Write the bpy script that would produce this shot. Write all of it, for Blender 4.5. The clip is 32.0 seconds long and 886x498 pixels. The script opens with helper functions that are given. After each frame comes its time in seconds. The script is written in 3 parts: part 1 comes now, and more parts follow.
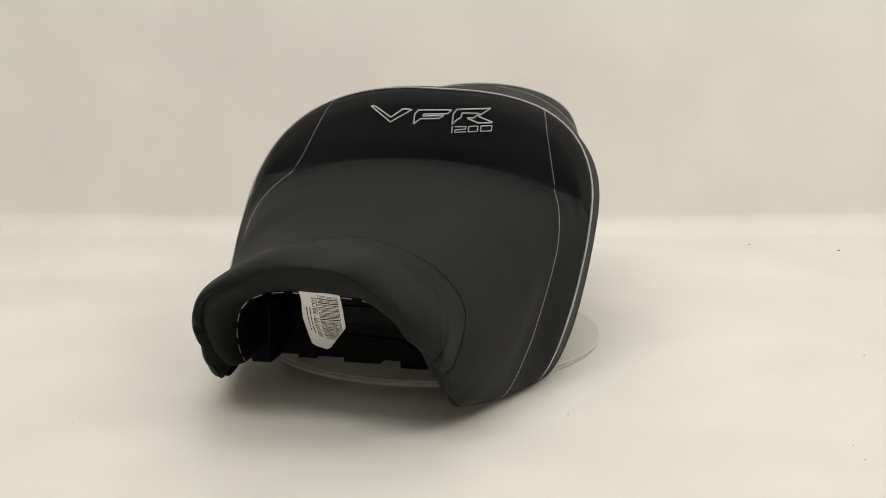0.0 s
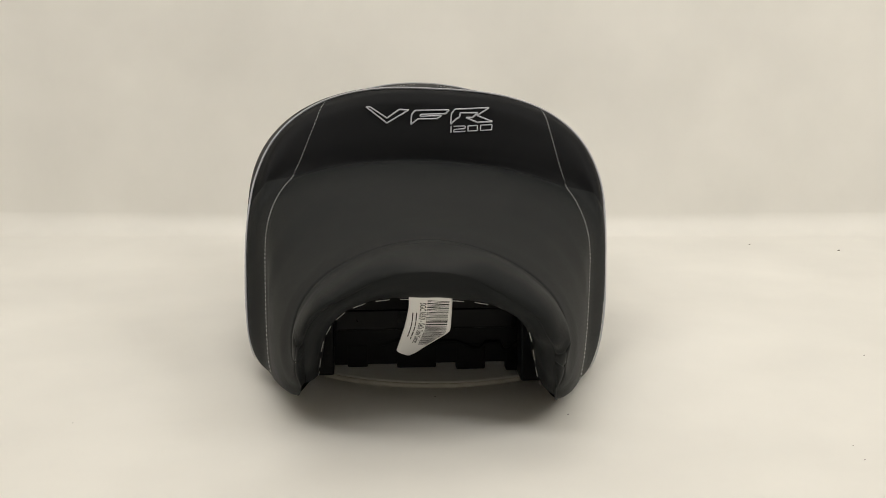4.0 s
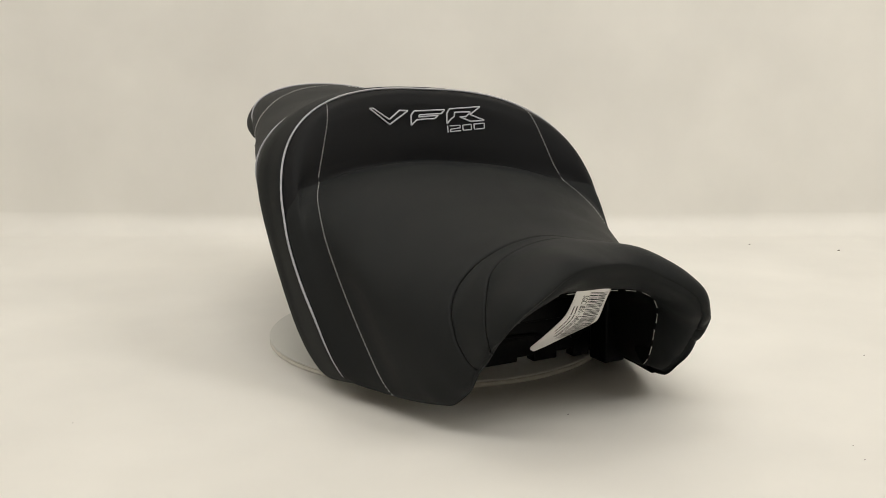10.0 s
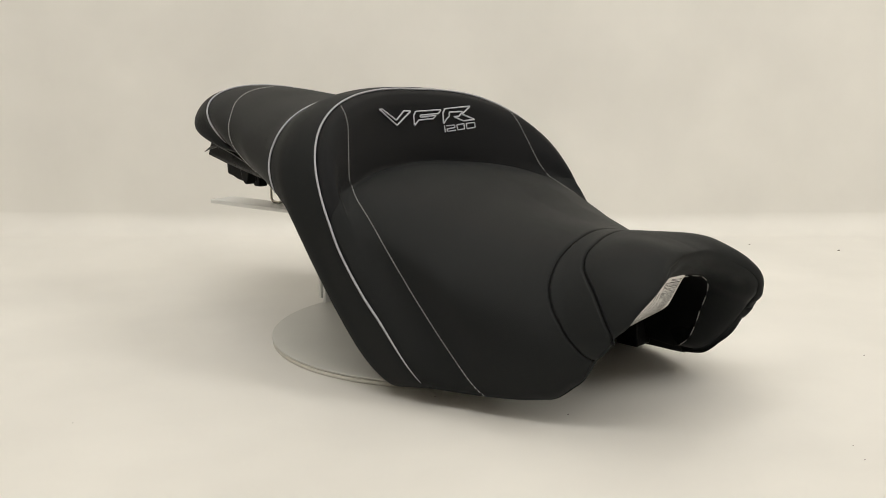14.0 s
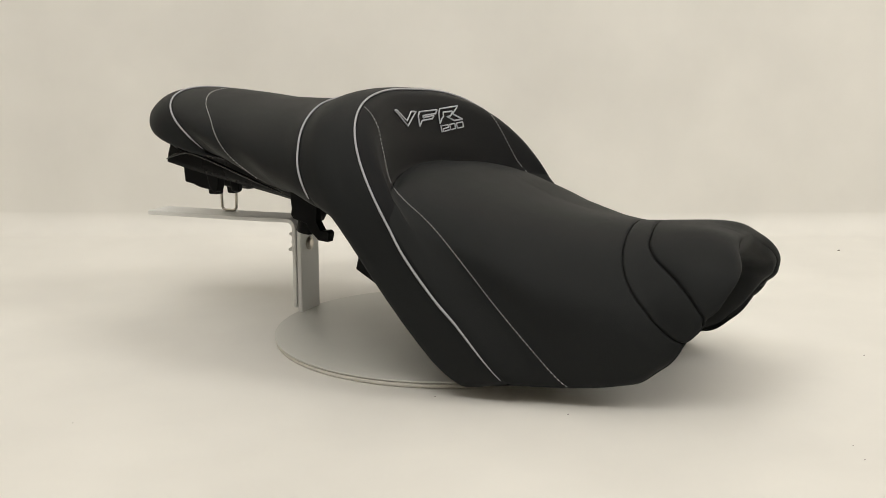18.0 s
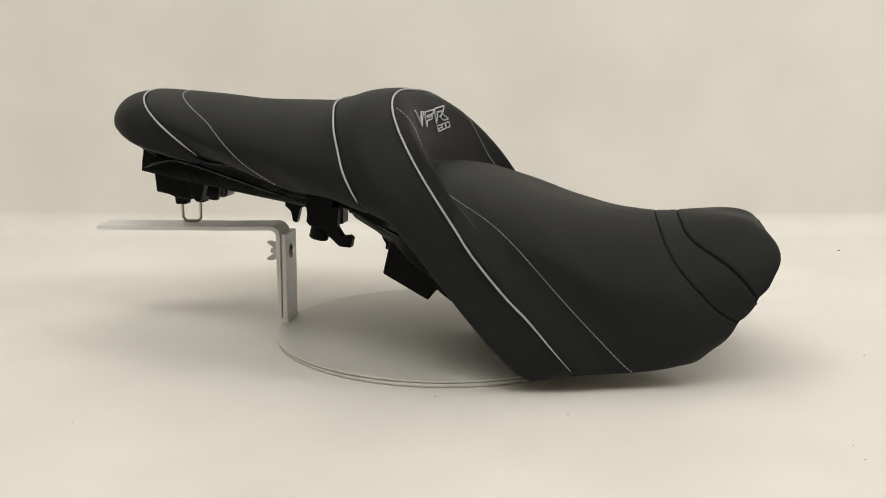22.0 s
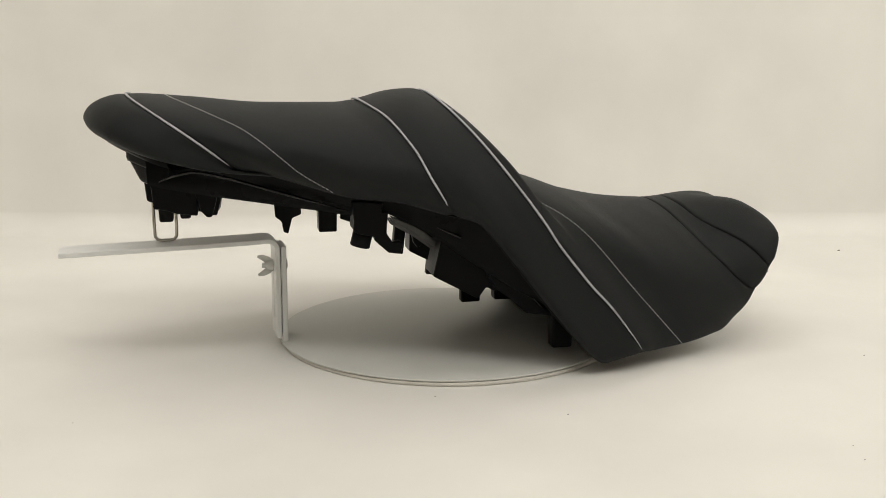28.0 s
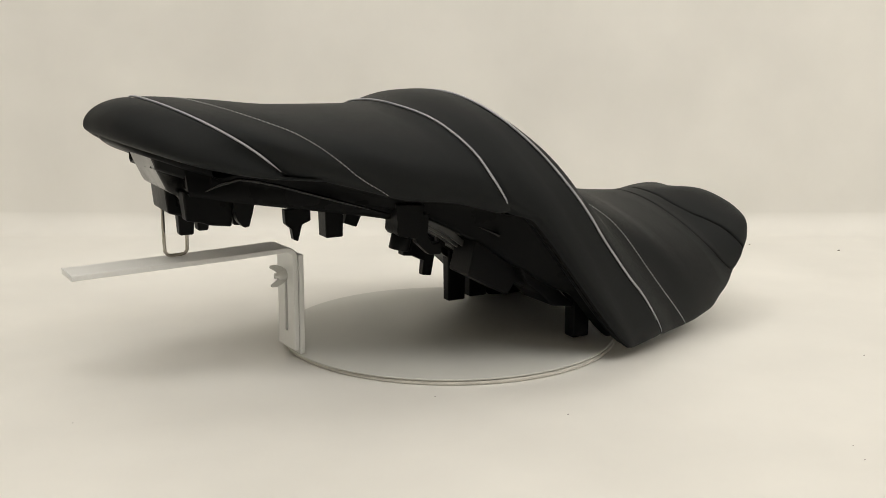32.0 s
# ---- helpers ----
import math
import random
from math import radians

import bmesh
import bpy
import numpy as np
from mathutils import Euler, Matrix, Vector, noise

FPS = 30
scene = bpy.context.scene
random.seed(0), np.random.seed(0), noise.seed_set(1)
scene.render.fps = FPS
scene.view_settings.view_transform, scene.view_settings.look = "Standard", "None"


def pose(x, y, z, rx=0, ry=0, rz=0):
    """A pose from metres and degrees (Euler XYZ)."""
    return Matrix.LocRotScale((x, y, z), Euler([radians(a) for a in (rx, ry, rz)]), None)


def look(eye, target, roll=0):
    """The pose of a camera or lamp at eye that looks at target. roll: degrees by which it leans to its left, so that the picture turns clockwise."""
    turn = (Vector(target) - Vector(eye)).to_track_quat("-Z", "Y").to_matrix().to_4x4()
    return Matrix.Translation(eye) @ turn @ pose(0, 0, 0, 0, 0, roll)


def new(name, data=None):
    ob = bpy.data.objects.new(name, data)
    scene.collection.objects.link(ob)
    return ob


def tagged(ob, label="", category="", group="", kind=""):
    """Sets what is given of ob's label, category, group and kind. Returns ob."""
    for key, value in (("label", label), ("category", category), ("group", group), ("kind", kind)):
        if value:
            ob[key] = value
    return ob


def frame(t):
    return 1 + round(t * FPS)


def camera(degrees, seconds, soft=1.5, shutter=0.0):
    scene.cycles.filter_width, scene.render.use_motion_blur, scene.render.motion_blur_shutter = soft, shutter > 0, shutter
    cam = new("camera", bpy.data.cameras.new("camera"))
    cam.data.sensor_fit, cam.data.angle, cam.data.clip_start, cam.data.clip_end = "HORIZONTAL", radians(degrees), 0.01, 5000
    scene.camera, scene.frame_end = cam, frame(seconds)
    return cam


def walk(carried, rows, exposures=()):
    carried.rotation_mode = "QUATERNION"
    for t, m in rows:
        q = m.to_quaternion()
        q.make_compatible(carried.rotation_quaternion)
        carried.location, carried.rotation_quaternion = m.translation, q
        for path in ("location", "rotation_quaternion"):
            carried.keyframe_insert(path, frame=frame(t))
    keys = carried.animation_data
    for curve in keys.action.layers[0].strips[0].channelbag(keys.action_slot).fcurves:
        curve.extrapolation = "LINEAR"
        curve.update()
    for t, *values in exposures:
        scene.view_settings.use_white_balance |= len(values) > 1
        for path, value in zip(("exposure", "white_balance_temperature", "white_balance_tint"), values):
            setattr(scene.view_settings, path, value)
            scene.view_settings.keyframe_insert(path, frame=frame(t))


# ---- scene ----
cam = camera(49.5, 32.0, soft=.5)
EYE = pose(0, -1.12, .3229, 90 - 11.215, -.054, -.215)
walk(cam, [(0.0, EYE), (32.0, EYE)], exposures=[(0.0, 0.0), (32.0, 0.0)])

# ---- light: a soft ceiling panel over the set, added fill lamps, and the room's bounce ----
world = bpy.data.worlds.new("world")
scene.world = world
world.use_nodes = True
world.node_tree.nodes["Background"].inputs[0].default_value = (1.0, .93, .82, 1)
world.node_tree.nodes["Background"].inputs[1].default_value = .02


def area_lamp(name, place, aim, size_x, size_y, watts, colour):
    data = bpy.data.lights.new(name, "AREA")
    data.shape, data.size, data.size_y, data.energy, data.color = "RECTANGLE", size_x, size_y, watts, colour
    ob = new(name, data)
    ob.matrix_world = look(place, aim)
    return ob


area_lamp("ceiling_panel_lamp", (-.15, .30, 2.3), (-.1, .22, 0), 1.5, .5, 6.9, (1.0, .97, .918))
# added fill from above the camera, aimed to brighten the backdrop's wall
area_lamp("front_ceiling_lamp", (-.40, -1.25, 2.42), (.20, .7, 1.70), 3.0, .85, 42, (1.0, .97, .918))
# added fill that evens out the backdrop's right side
area_lamp("side_ceiling_lamp", (2.0, -.7, 2.4), (1.1, .7, .9), .9, 1.6, 28, (1.0, .97, .918))

# added fill behind the camera, so the seat's flanks reflect a brighter room
area_lamp("room_ceiling_lamp", (-.6, -2.3, 2.5), (-.8, -3.2, .6), 3.2, .8, 10, (1.0, .97, .918))


# ---- materials ----
def material(name, colour, rough=.5, metal=0.0, grain=0.0, grain_size=400.0, mottle=0.0, mottle_size=6.0, spec=.5, coat=0.0, rough_var=0.0):
    """A surface: colour with mottling at a large scale, fine relief at a small one."""
    mat = bpy.data.materials.new(name)
    mat.use_nodes = True
    nodes, links = mat.node_tree.nodes, mat.node_tree.links
    bsdf = nodes["Principled BSDF"]
    bsdf.inputs["Base Color"].default_value = (*colour, 1)
    bsdf.inputs["Roughness"].default_value = rough
    bsdf.inputs["Metallic"].default_value = metal
    bsdf.inputs["Specular IOR Level"].default_value = spec
    bsdf.inputs["Coat Weight"].default_value = coat
    coords = nodes.new("ShaderNodeTexCoord")
    if mottle or rough_var:
        wide = nodes.new("ShaderNodeTexNoise")
        wide.inputs["Scale"].default_value, wide.inputs["Detail"].default_value = mottle_size, 5
        links.new(coords.outputs["Object"], wide.inputs["Vector"])
    if mottle:
        ramp = nodes.new("ShaderNodeMapRange")
        ramp.inputs["From Min"].default_value, ramp.inputs["From Max"].default_value = .3, .7
        ramp.inputs["To Min"].default_value, ramp.inputs["To Max"].default_value = 1 - mottle, 1 + mottle
        mix = nodes.new("ShaderNodeVectorMath")
        mix.operation = "SCALE"
        mix.inputs[0].default_value = colour
        links.new(wide.outputs["Fac"], ramp.inputs["Value"])
        links.new(ramp.outputs["Result"], mix.inputs["Scale"])
        links.new(mix.outputs["Vector"], bsdf.inputs["Base Color"])
    if rough_var:
        ramp2 = nodes.new("ShaderNodeMapRange")
        ramp2.inputs["From Min"].default_value, ramp2.inputs["From Max"].default_value = .3, .7
        ramp2.inputs["To Min"].default_value, ramp2.inputs["To Max"].default_value = rough - rough_var, rough + rough_var
        links.new(wide.outputs["Fac"], ramp2.inputs["Value"])
        links.new(ramp2.outputs["Result"], bsdf.inputs["Roughness"])
    if grain:
        fine = nodes.new("ShaderNodeTexNoise")
        fine.inputs["Scale"].default_value, fine.inputs["Detail"].default_value = grain_size, 3
        bump = nodes.new("ShaderNodeBump")
        bump.inputs["Strength"].default_value, bump.inputs["Distance"].default_value = grain, .001
        links.new(coords.outputs["Object"], fine.inputs["Vector"])
        links.new(fine.outputs["Fac"], bump.inputs["Height"])
        links.new(bump.outputs["Normal"], bsdf.inputs["Normal"])
    return mat


PAPER = material("backdrop_vinyl", (.80, .785, .745), .55, grain=.05, grain_size=60, mottle=.05, mottle_size=4.5, rough_var=.06)
ROOM = material("bounce_room_paint", (.62, .59, .535), .8, grain=.05, grain_size=90, mottle=.02)
VINYL = material("black_vinyl", (.0158, .0172, .0178), .52, grain=.25, grain_size=1500, mottle=.06, mottle_size=9, rough_var=.03, spec=.09)
HUMP = material("black_fine_vinyl", (.0068, .0073, .0084), .50, grain=.22, grain_size=1500, mottle=.06, mottle_size=9, spec=.11)
INNER = material("black_cover_back", (.006, .006, .006), .75, grain=.3, grain_size=700, mottle=.1, spec=.12)
PLASTIC = material("black_plastic", (.0050, .0052, .0055), .34, grain=.2, grain_size=260, mottle=.15, mottle_size=14, rough_var=.1, spec=.075)
GLOSS = material("glossy_black_plastic", (.0025, .0026, .003), .22, grain=.12, grain_size=180, mottle=.15, mottle_size=20, rough_var=.1, spec=.40)
SATIN = material("satin_black_plastic", (.0022, .0023, .0026), .3, grain=.12, grain_size=180, mottle=.2, mottle_size=20, rough_var=.1, spec=.11)
RAIL = material("scuffed_plastic", (.06, .06, .058), .35, grain=.2, grain_size=200, mottle=.4, mottle_size=40)
PIPING = material("silver_piping", (.39, .395, .43), .38, grain=.1, grain_size=900, mottle=.05, mottle_size=30)
THREAD = material("pale_thread", (.54, .54, .54), .7)
SILVER_THREAD = material("silver_thread", (.50, .51, .56), .5)
ZINC = material("pale_zinc", (.62, .62, .60), .42, metal=.25, grain=.1, grain_size=200, mottle=.1, mottle_size=60)
STAPLE = material("bright_staple", (.72, .71, .68), .35, metal=.2)
STEEL = material("zinc_steel", (.56, .53, .47), .35, metal=1.0, grain=.1, grain_size=200, mottle=.08, mottle_size=60)
WHITE_PAINT = material("white_paint", (.82, .825, .81), .38, grain=.06, grain_size=140, mottle=.03, mottle_size=20, rough_var=.06)
DISC_PAINT = material("grey_white_paint", (.60, .60, .565), .42, grain=.06, grain_size=140, mottle=.04, mottle_size=14, rough_var=.06)
EDGE_PAINT = material("worn_white_edge", (.62, .60, .55), .5, grain=.1, grain_size=200, mottle=.12, mottle_size=40)
LABEL = material("label_paper", (.80, .79, .77), .55, grain=.05, grain_size=120, mottle=.02)
INK = material("black_ink", (.02, .02, .02), .6)


# ---- mesh helpers ----
def mesh_of(name, verts, faces, mat, smooth=True):
    me = bpy.data.meshes.new(name)
    me.from_pydata([tuple(map(float, p)) for p in verts], [], faces)
    me.materials.append(mat)
    if smooth:
        me.polygons.foreach_set("use_smooth", [True] * len(me.polygons))
    me.update()
    return me


def part(name, data, parent, label="", kind=""):
    """A mesh as one part under a thing or a part."""
    ob = new(name, data)
    ob.parent = parent
    return tagged(ob, label, kind=kind)


def grid_mesh(name, p, mat, closed=False, flip=False):
    """A sheet from a grid of places; closed joins the last column to the first."""
    n, m = p.shape[:2]
    faces = []
    for i in range(n - 1):
        for j in range(m if closed else m - 1):
            k = (j + 1) % m
            f = (i * m + j, i * m + k, (i + 1) * m + k, (i + 1) * m + j)
            faces.append(f[::-1] if flip else f)
    return mesh_of(name, p.reshape(-1, 3), faces, mat)


def tube(name, path, radius, mat, sides=8, taper=0.0, caps=True):
    """A round cord along a path; taper narrows its ends."""
    path = np.asarray(path, float)
    n = len(path)
    tan = np.gradient(path, axis=0)
    tan /= np.linalg.norm(tan, axis=1)[:, None] + 1e-9
    ref = np.array([0, 0, 1.0]) if abs(tan[0][2]) < .9 else np.array([0, 1.0, 0])
    rings = np.empty((n, sides, 3))
    for i in range(n):
        side = np.cross(tan[i], ref)
        side /= np.linalg.norm(side) + 1e-9
        ref = np.cross(side, tan[i])
        r = radius
        if taper:
            r *= min(1, .25 + (n - 1 - i) / (taper * n), .25 + i / (taper * n))
        for j in range(sides):
            a = 2 * math.pi * j / sides
            rings[i, j] = path[i] + r * (math.cos(a) * side + math.sin(a) * ref)
    me = grid_mesh(name, rings, mat, closed=True)
    if caps:
        bm = bmesh.new()
        bm.from_mesh(me)
        bmesh.ops.holes_fill(bm, edges=[e for e in bm.edges if e.is_boundary], sides=0)
        bmesh.ops.recalc_face_normals(bm, faces=bm.faces)
        bm.to_mesh(me)
        bm.free()
    return me


def block(name, size, at, mat, bevel=.002, turn=(0, 0, 0), taper=1.0, segs=2):
    """A box with rounded edges, centred at a place; taper narrows its foot."""
    bm = bmesh.new()
    bmesh.ops.create_cube(bm, size=1)
    for v in bm.verts:
        f = taper if v.co.z < 0 else 1
        v.co = Vector((v.co.x * size[0] * f, v.co.y * size[1] * f, v.co.z * size[2]))
    if bevel:
        bmesh.ops.bevel(bm, geom=bm.edges[:], offset=bevel, segments=segs, profile=.5, affect="EDGES", clamp_overlap=True)
    bmesh.ops.transform(bm, matrix=pose(*at, *turn), verts=bm.verts)
    me = bpy.data.meshes.new(name)
    bm.to_mesh(me)
    bm.free()
    me.materials.append(mat)
    return me


def prism(name, outline, thick, m, mat, bevel=.001):
    """A flat outline (x, z) given a thickness along y, at the pose m."""
    bm = bmesh.new()
    vs = [bm.verts.new((x, -thick / 2, z)) for x, z in outline]
    f = bm.faces.new(vs)
    ext = bmesh.ops.extrude_face_region(bm, geom=[f])
    bmesh.ops.translate(bm, vec=(0, thick, 0), verts=[e for e in ext["geom"] if isinstance(e, bmesh.types.BMVert)])
    bmesh.ops.recalc_face_normals(bm, faces=bm.faces)
    if bevel:
        bmesh.ops.bevel(bm, geom=bm.edges[:], offset=bevel, segments=2, profile=.5, affect="EDGES", clamp_overlap=True)
    bmesh.ops.transform(bm, matrix=m, verts=bm.verts)
    me = bpy.data.meshes.new(name)
    bm.to_mesh(me)
    bm.free()
    me.materials.append(mat)
    return me


def lathe(name, outline, mat, m=None, steps=64):
    """A turned body from (radius, height) pairs."""
    p = np.array([[(r * math.cos(2 * math.pi * j / steps), r * math.sin(2 * math.pi * j / steps), z) for j in range(steps)] for r, z in outline])
    me = grid_mesh(name, p, mat, closed=True)
    if m is not None:
        me.transform(m)
    return me


# ---- the set: a seamless white backdrop inside a plain room, added unseen for bounce ----
def fold(x, z):
    """Soft upright ripples in the hanging sheet."""
    k = min(1.0, z / .25)
    return k * (.0030 * math.sin(8.3 * x + 1.1 + .5 * z) + .0018 * math.sin(21.0 * x - .7 * z + 2.0) * math.sin(2.9 * x))


def sweep():
    """Floor, cove and wall in one bent sheet with thickness."""
    prof = [(-3.2, 0.0), (-2.4, 0.0), (-1.6, 0.0), (-.8, 0.0), (0.0, 0.0), (.40, 0.0), (.55, 0.0)]
    for i in range(17):
        a = math.pi / 2 * i / 16
        prof.append((.622 + .04 * math.sin(a), .04 - .04 * math.cos(a)))
    prof += [(.6625, .07), (.664, .12), (.667, .2), (.671, .3), (.676, .45), (.688, .8), (.712, 1.4), (.73, 2.0), (.75, 2.6)]
    xs = np.linspace(-2.6, 2.6, 209)
    p = np.array([[(x, y + (.015 * max(0, abs(x) - .3) + fold(x, z)) * min(1, z / .04), z) for x in xs] for y, z in prof])
    return grid_mesh("backdrop", p, PAPER)


backdrop = tagged(new("backdrop", sweep()), "seamless off-white studio backdrop sweeping from table to wall", "backdrop", kind="structure")
solid = backdrop.modifiers.new("thickness", "SOLIDIFY")
solid.thickness, solid.offset = .004, -1
# walls and ceiling out of view, added to return light onto the seat
for wall_name, size, at in (("wall_west", (.1, 4.6, 2.7), (-2.7, -1.1, 1.3)), ("wall_east", (.1, 4.6, 2.7), (2.7, -1.1, 1.3)),
                            ("wall_south", (5.5, .1, 2.7), (0, -3.35, 1.3)), ("wall_north", (5.5, .1, 2.7), (0, 1.25, 1.3)), ("ceiling", (5.5, 4.9, .1), (0, -1.05, 2.72))):
    tagged(new(wall_name, block(wall_name, size, at, ROOM, 0)), "plain pale painted " + wall_name.split("_")[0] + " added out of view for bounce light", wall_name.split("_")[0], kind="structure")

# ---- the seat's form: leaning cross-sections along its length (unit: 1.12 m) ----
# u: where the section meets the centre line on top
U = [-.352, -.345, -.33, -.3, -.25, -.18, -.11, -.08, -.062, -.055, -.046, -.033, -.019, -.012, -.006, .002, .0065, .03, .075, .13, .19, .226, .243, .28, .3, .312, .318]
ZC = [.254, .266, .2745, .2765, .2735, .2675, .267, .272, .277, .2784, .2795, .28, .2745, .265, .24, .213, .2072, .2045, .1945, .1775, .166, .1635, .1645, .168, .1672, .163, .1575]
W = [.0179, .055, .093, .1275, .143, .158, .171, .18, .1835, .1829, .181, .1765, .1738, .1712, .1687, .1655, .1637, .155, .1438, .1337, .121, .1084, .1052, .0978, .0818, .068, .034]
ZW = [.2498, .2506, .2424, .223, .2044, .1969, .1862, .1719, .1619, .159, .157, .157, .1551, .1522, .1502, .145, .1425, .132, .113, .095, .087, .0931, .0992, .1216, .1347, .1462, .1503]
ZH = [.2498, .2368, .221, .2008, .182, .1796, .169, .1607, .06, .0335, .024, .031, .031, .031, .031, .0300, .0300, .0312, .0335, .0385, .055, .0745, .0955, .112, .1272, .1434, .1495]
YH = [.0159, .0493, .0791, .1167, .1344, .1434, .1567, .1665, .1585, .1536, .1475, .143, .142, .141, .14, .139, .1383, .1325, .119, .1062, .1015, .1041, .1011, .0885, .0706, .062, .031]
K = [.3, .35, .6, 1.6, 1.5, 1.15, .82, .74, .69, .6837, .68, .8, .76, .755, .77, .785, .8, .83, .91, .945, .88, .86, 1.12, .78, .55, .5, .5]
M = [.0089, .0117, .0154, .0118, .0151, .0106, .0023, .0007, -.0011, -.0012, -.0013, .0003, .003, .0075, .02, .027, .0285, .0273, .0156, .0041, .0011, 0, -.001, .0122, .0192, .0172, .008]
PU = [2, 2.1, 2.2, 2, 1.98, 1.98, 2.05, 2.25, 2.4, 2.4564, 2.5, 2.5, 2.5, 2.5, 2.7, 2.8, 2.6, 2.55, 2.45, 2.25, 2.05, 1.85, 1.85, 1.9, 2, 2, 2]


def glide(xs, ys, q):
    """Monotone cubic through the stations."""
    x, y, q = np.asarray(xs), np.asarray(ys), np.asarray(q, float)
    h, d = np.diff(x), np.diff(y) / np.diff(x)
    s = np.zeros(len(x))
    for i in range(1, len(x) - 1):
        if d[i - 1] * d[i] > 0:
            a, b = 2 * h[i] + h[i - 1], h[i] + 2 * h[i - 1]
            s[i] = (a + b) / (a / d[i - 1] + b / d[i])
    s[0], s[-1] = d[0], d[-1]
    i = np.clip(np.searchsorted(x, q) - 1, 0, len(x) - 2)
    t = np.clip((q - x[i]) / h[i], 0, 1)
    return ((2 * t - 3) * t * t + 1) * y[i] + (t - 2) * t * t * h[i] * s[i] + t * h[i] * s[i] + (3 - 2 * t) * t * t * y[i + 1] + (t - 1) * t * t * h[i] * s[i + 1] - 0


def section(u, s):
    """A place on the leaning section at station u."""
    u, s = np.broadcast_arrays(np.asarray(u, float), np.asarray(s, float))
    zc, w, zw, zh, yh, k, m, p = (glide(U, c, u) for c in (ZC, W, ZW, ZH, YH, K, M, PU))
    a = np.abs(s)
    up = np.clip(a / .6, 0, 1) * math.pi / 2
    lo = np.clip((a - .6) / .4, 0, 1) * math.pi / 2
    y = np.where(a < .6, w * np.sin(up) ** (2 / p), yh + (w - yh) * np.cos(lo) ** .9)
    z = np.where(a < .6, zw + (zc - zw) * np.maximum(np.cos(up), 0) ** (2 / p), zw - (zw - zh) * np.sin(lo) ** 1.1)
    x = u + k * (zc - z) + m * (y / np.maximum(w, 1e-4)) ** 2
    y = y * (1 - .022 * (s > 0) * np.exp(-((u + .07) / .045) ** 2))  # the left flank is padded a little less behind the piping
    return np.stack([x, np.sign(s) * y, z], -1)


def form(u, s):
    """The place on the seat at station u and girth s (-1 the hem on the right, 0 the top, 1 the hem on the left)."""
    u, s = np.broadcast_arrays(np.asarray(u, float), np.asarray(s, float))
    p = section(u, s)
    # below the backrest the flank runs on in one smooth sweep
    first, last, after = (section(np.full(u.shape, v), s) for v in (-.034, .03, .038))
    t = np.clip((u + .034) / .064, 0, 1)[..., None]
    chord = last - first
    lean = .4 * chord + .6 * (after - last) * 8
    sweep = ((2 * t - 3) * t * t + 1) * first + (t - 2) * t * t * chord + t * chord + (3 - 2 * t) * t * t * last + (t - 1) * t * t * lean
    k = np.clip((np.abs(s) - .40) / .24, 0, 1)
    k = (k * k * (3 - 2 * k) * ((u > -.034) & (u < .03)))[..., None]
    p = p * (1 - k) + sweep * k
    # the backrest leans a little over to its left, where it is stuffed fuller
    over = np.exp(-((u + .02) / .026) ** 2)
    aside = over * np.interp(np.abs(s), [0, .12, .52, .68, 1], [0, 1, 1, 0, 0])
    slack = np.exp(-((u + .02) / .045) ** 2) * (s < 0) * np.exp(-((s + .74) / .10) ** 2)
    tuck = np.exp(-((u + .02) / .06) ** 2) * np.clip((s - .80) / .2, 0, 1) ** 1.5
    # the saddle is dished, higher along its left, and waisted below
    dish = np.exp(-((u - .135) / .062) ** 2) * np.interp(s, [-1, -.45, -.12, .06, .2, .34, .5, .8], [0, 0, -.0022, -.0026, .0026, .0042, .0018, 0])
    waist = .0056 * np.exp(-((u - .045) / .04) ** 2) * np.exp(-((np.abs(s) - .74) / .17) ** 2)
    y = p[..., 1] + .0030 * aside + .0020 * slack - .0035 * tuck - np.sign(s) * waist
    return np.stack([p[..., 0], y, p[..., 2] + dish + .0036 * over * np.exp(-((s - .38) / .20) ** 2)], -1)


SCALE, BASE, MID, SKEW = 1.12, .021, -.0165, radians(3.05)
YAW, ROLL = radians(1.0), radians(2.6)  # how the seat sits on its stand: a little turned, its left flank lower


def metres(p):
    """From the seat's units to metres on the turntable."""
    p = np.asarray(p, float)
    x, y, z = p[..., 0], p[..., 1], p[..., 2] - .1
    near, left = np.clip((x - .17) / .11, 0, 1), np.maximum(y, 0)  # the nose is drawn a little askew
    near = near * np.clip((.032 - z) / .035, 0, 1)
    x, y, z = x + .06 * near * np.minimum(y, 0), y - .03 * near * left, z + .06 * near * left
    y, z = math.cos(ROLL) * y + math.sin(ROLL) * z, math.cos(ROLL) * z - math.sin(ROLL) * y
    x, y = math.cos(YAW) * x - math.sin(YAW) * y, math.sin(YAW) * x + math.cos(YAW) * y
    return np.stack([x, y - .0155, z + .1 - BASE], -1) * SCALE


def bench(p):
    """The same for what is bolted to the base, measured along the stand."""
    p = np.asarray(p, float)
    c, s = math.cos(SKEW), math.sin(SKEW)
    return np.stack([c * p[..., 0] - s * p[..., 1], s * p[..., 0] + c * p[..., 1] + MID, p[..., 2] - BASE], -1) * SCALE


def line(stations, girths, mirror=True):
    """A seam as a function of girth: u at s, the same on both flanks."""
    return lambda s: glide(girths, stations, np.abs(s))


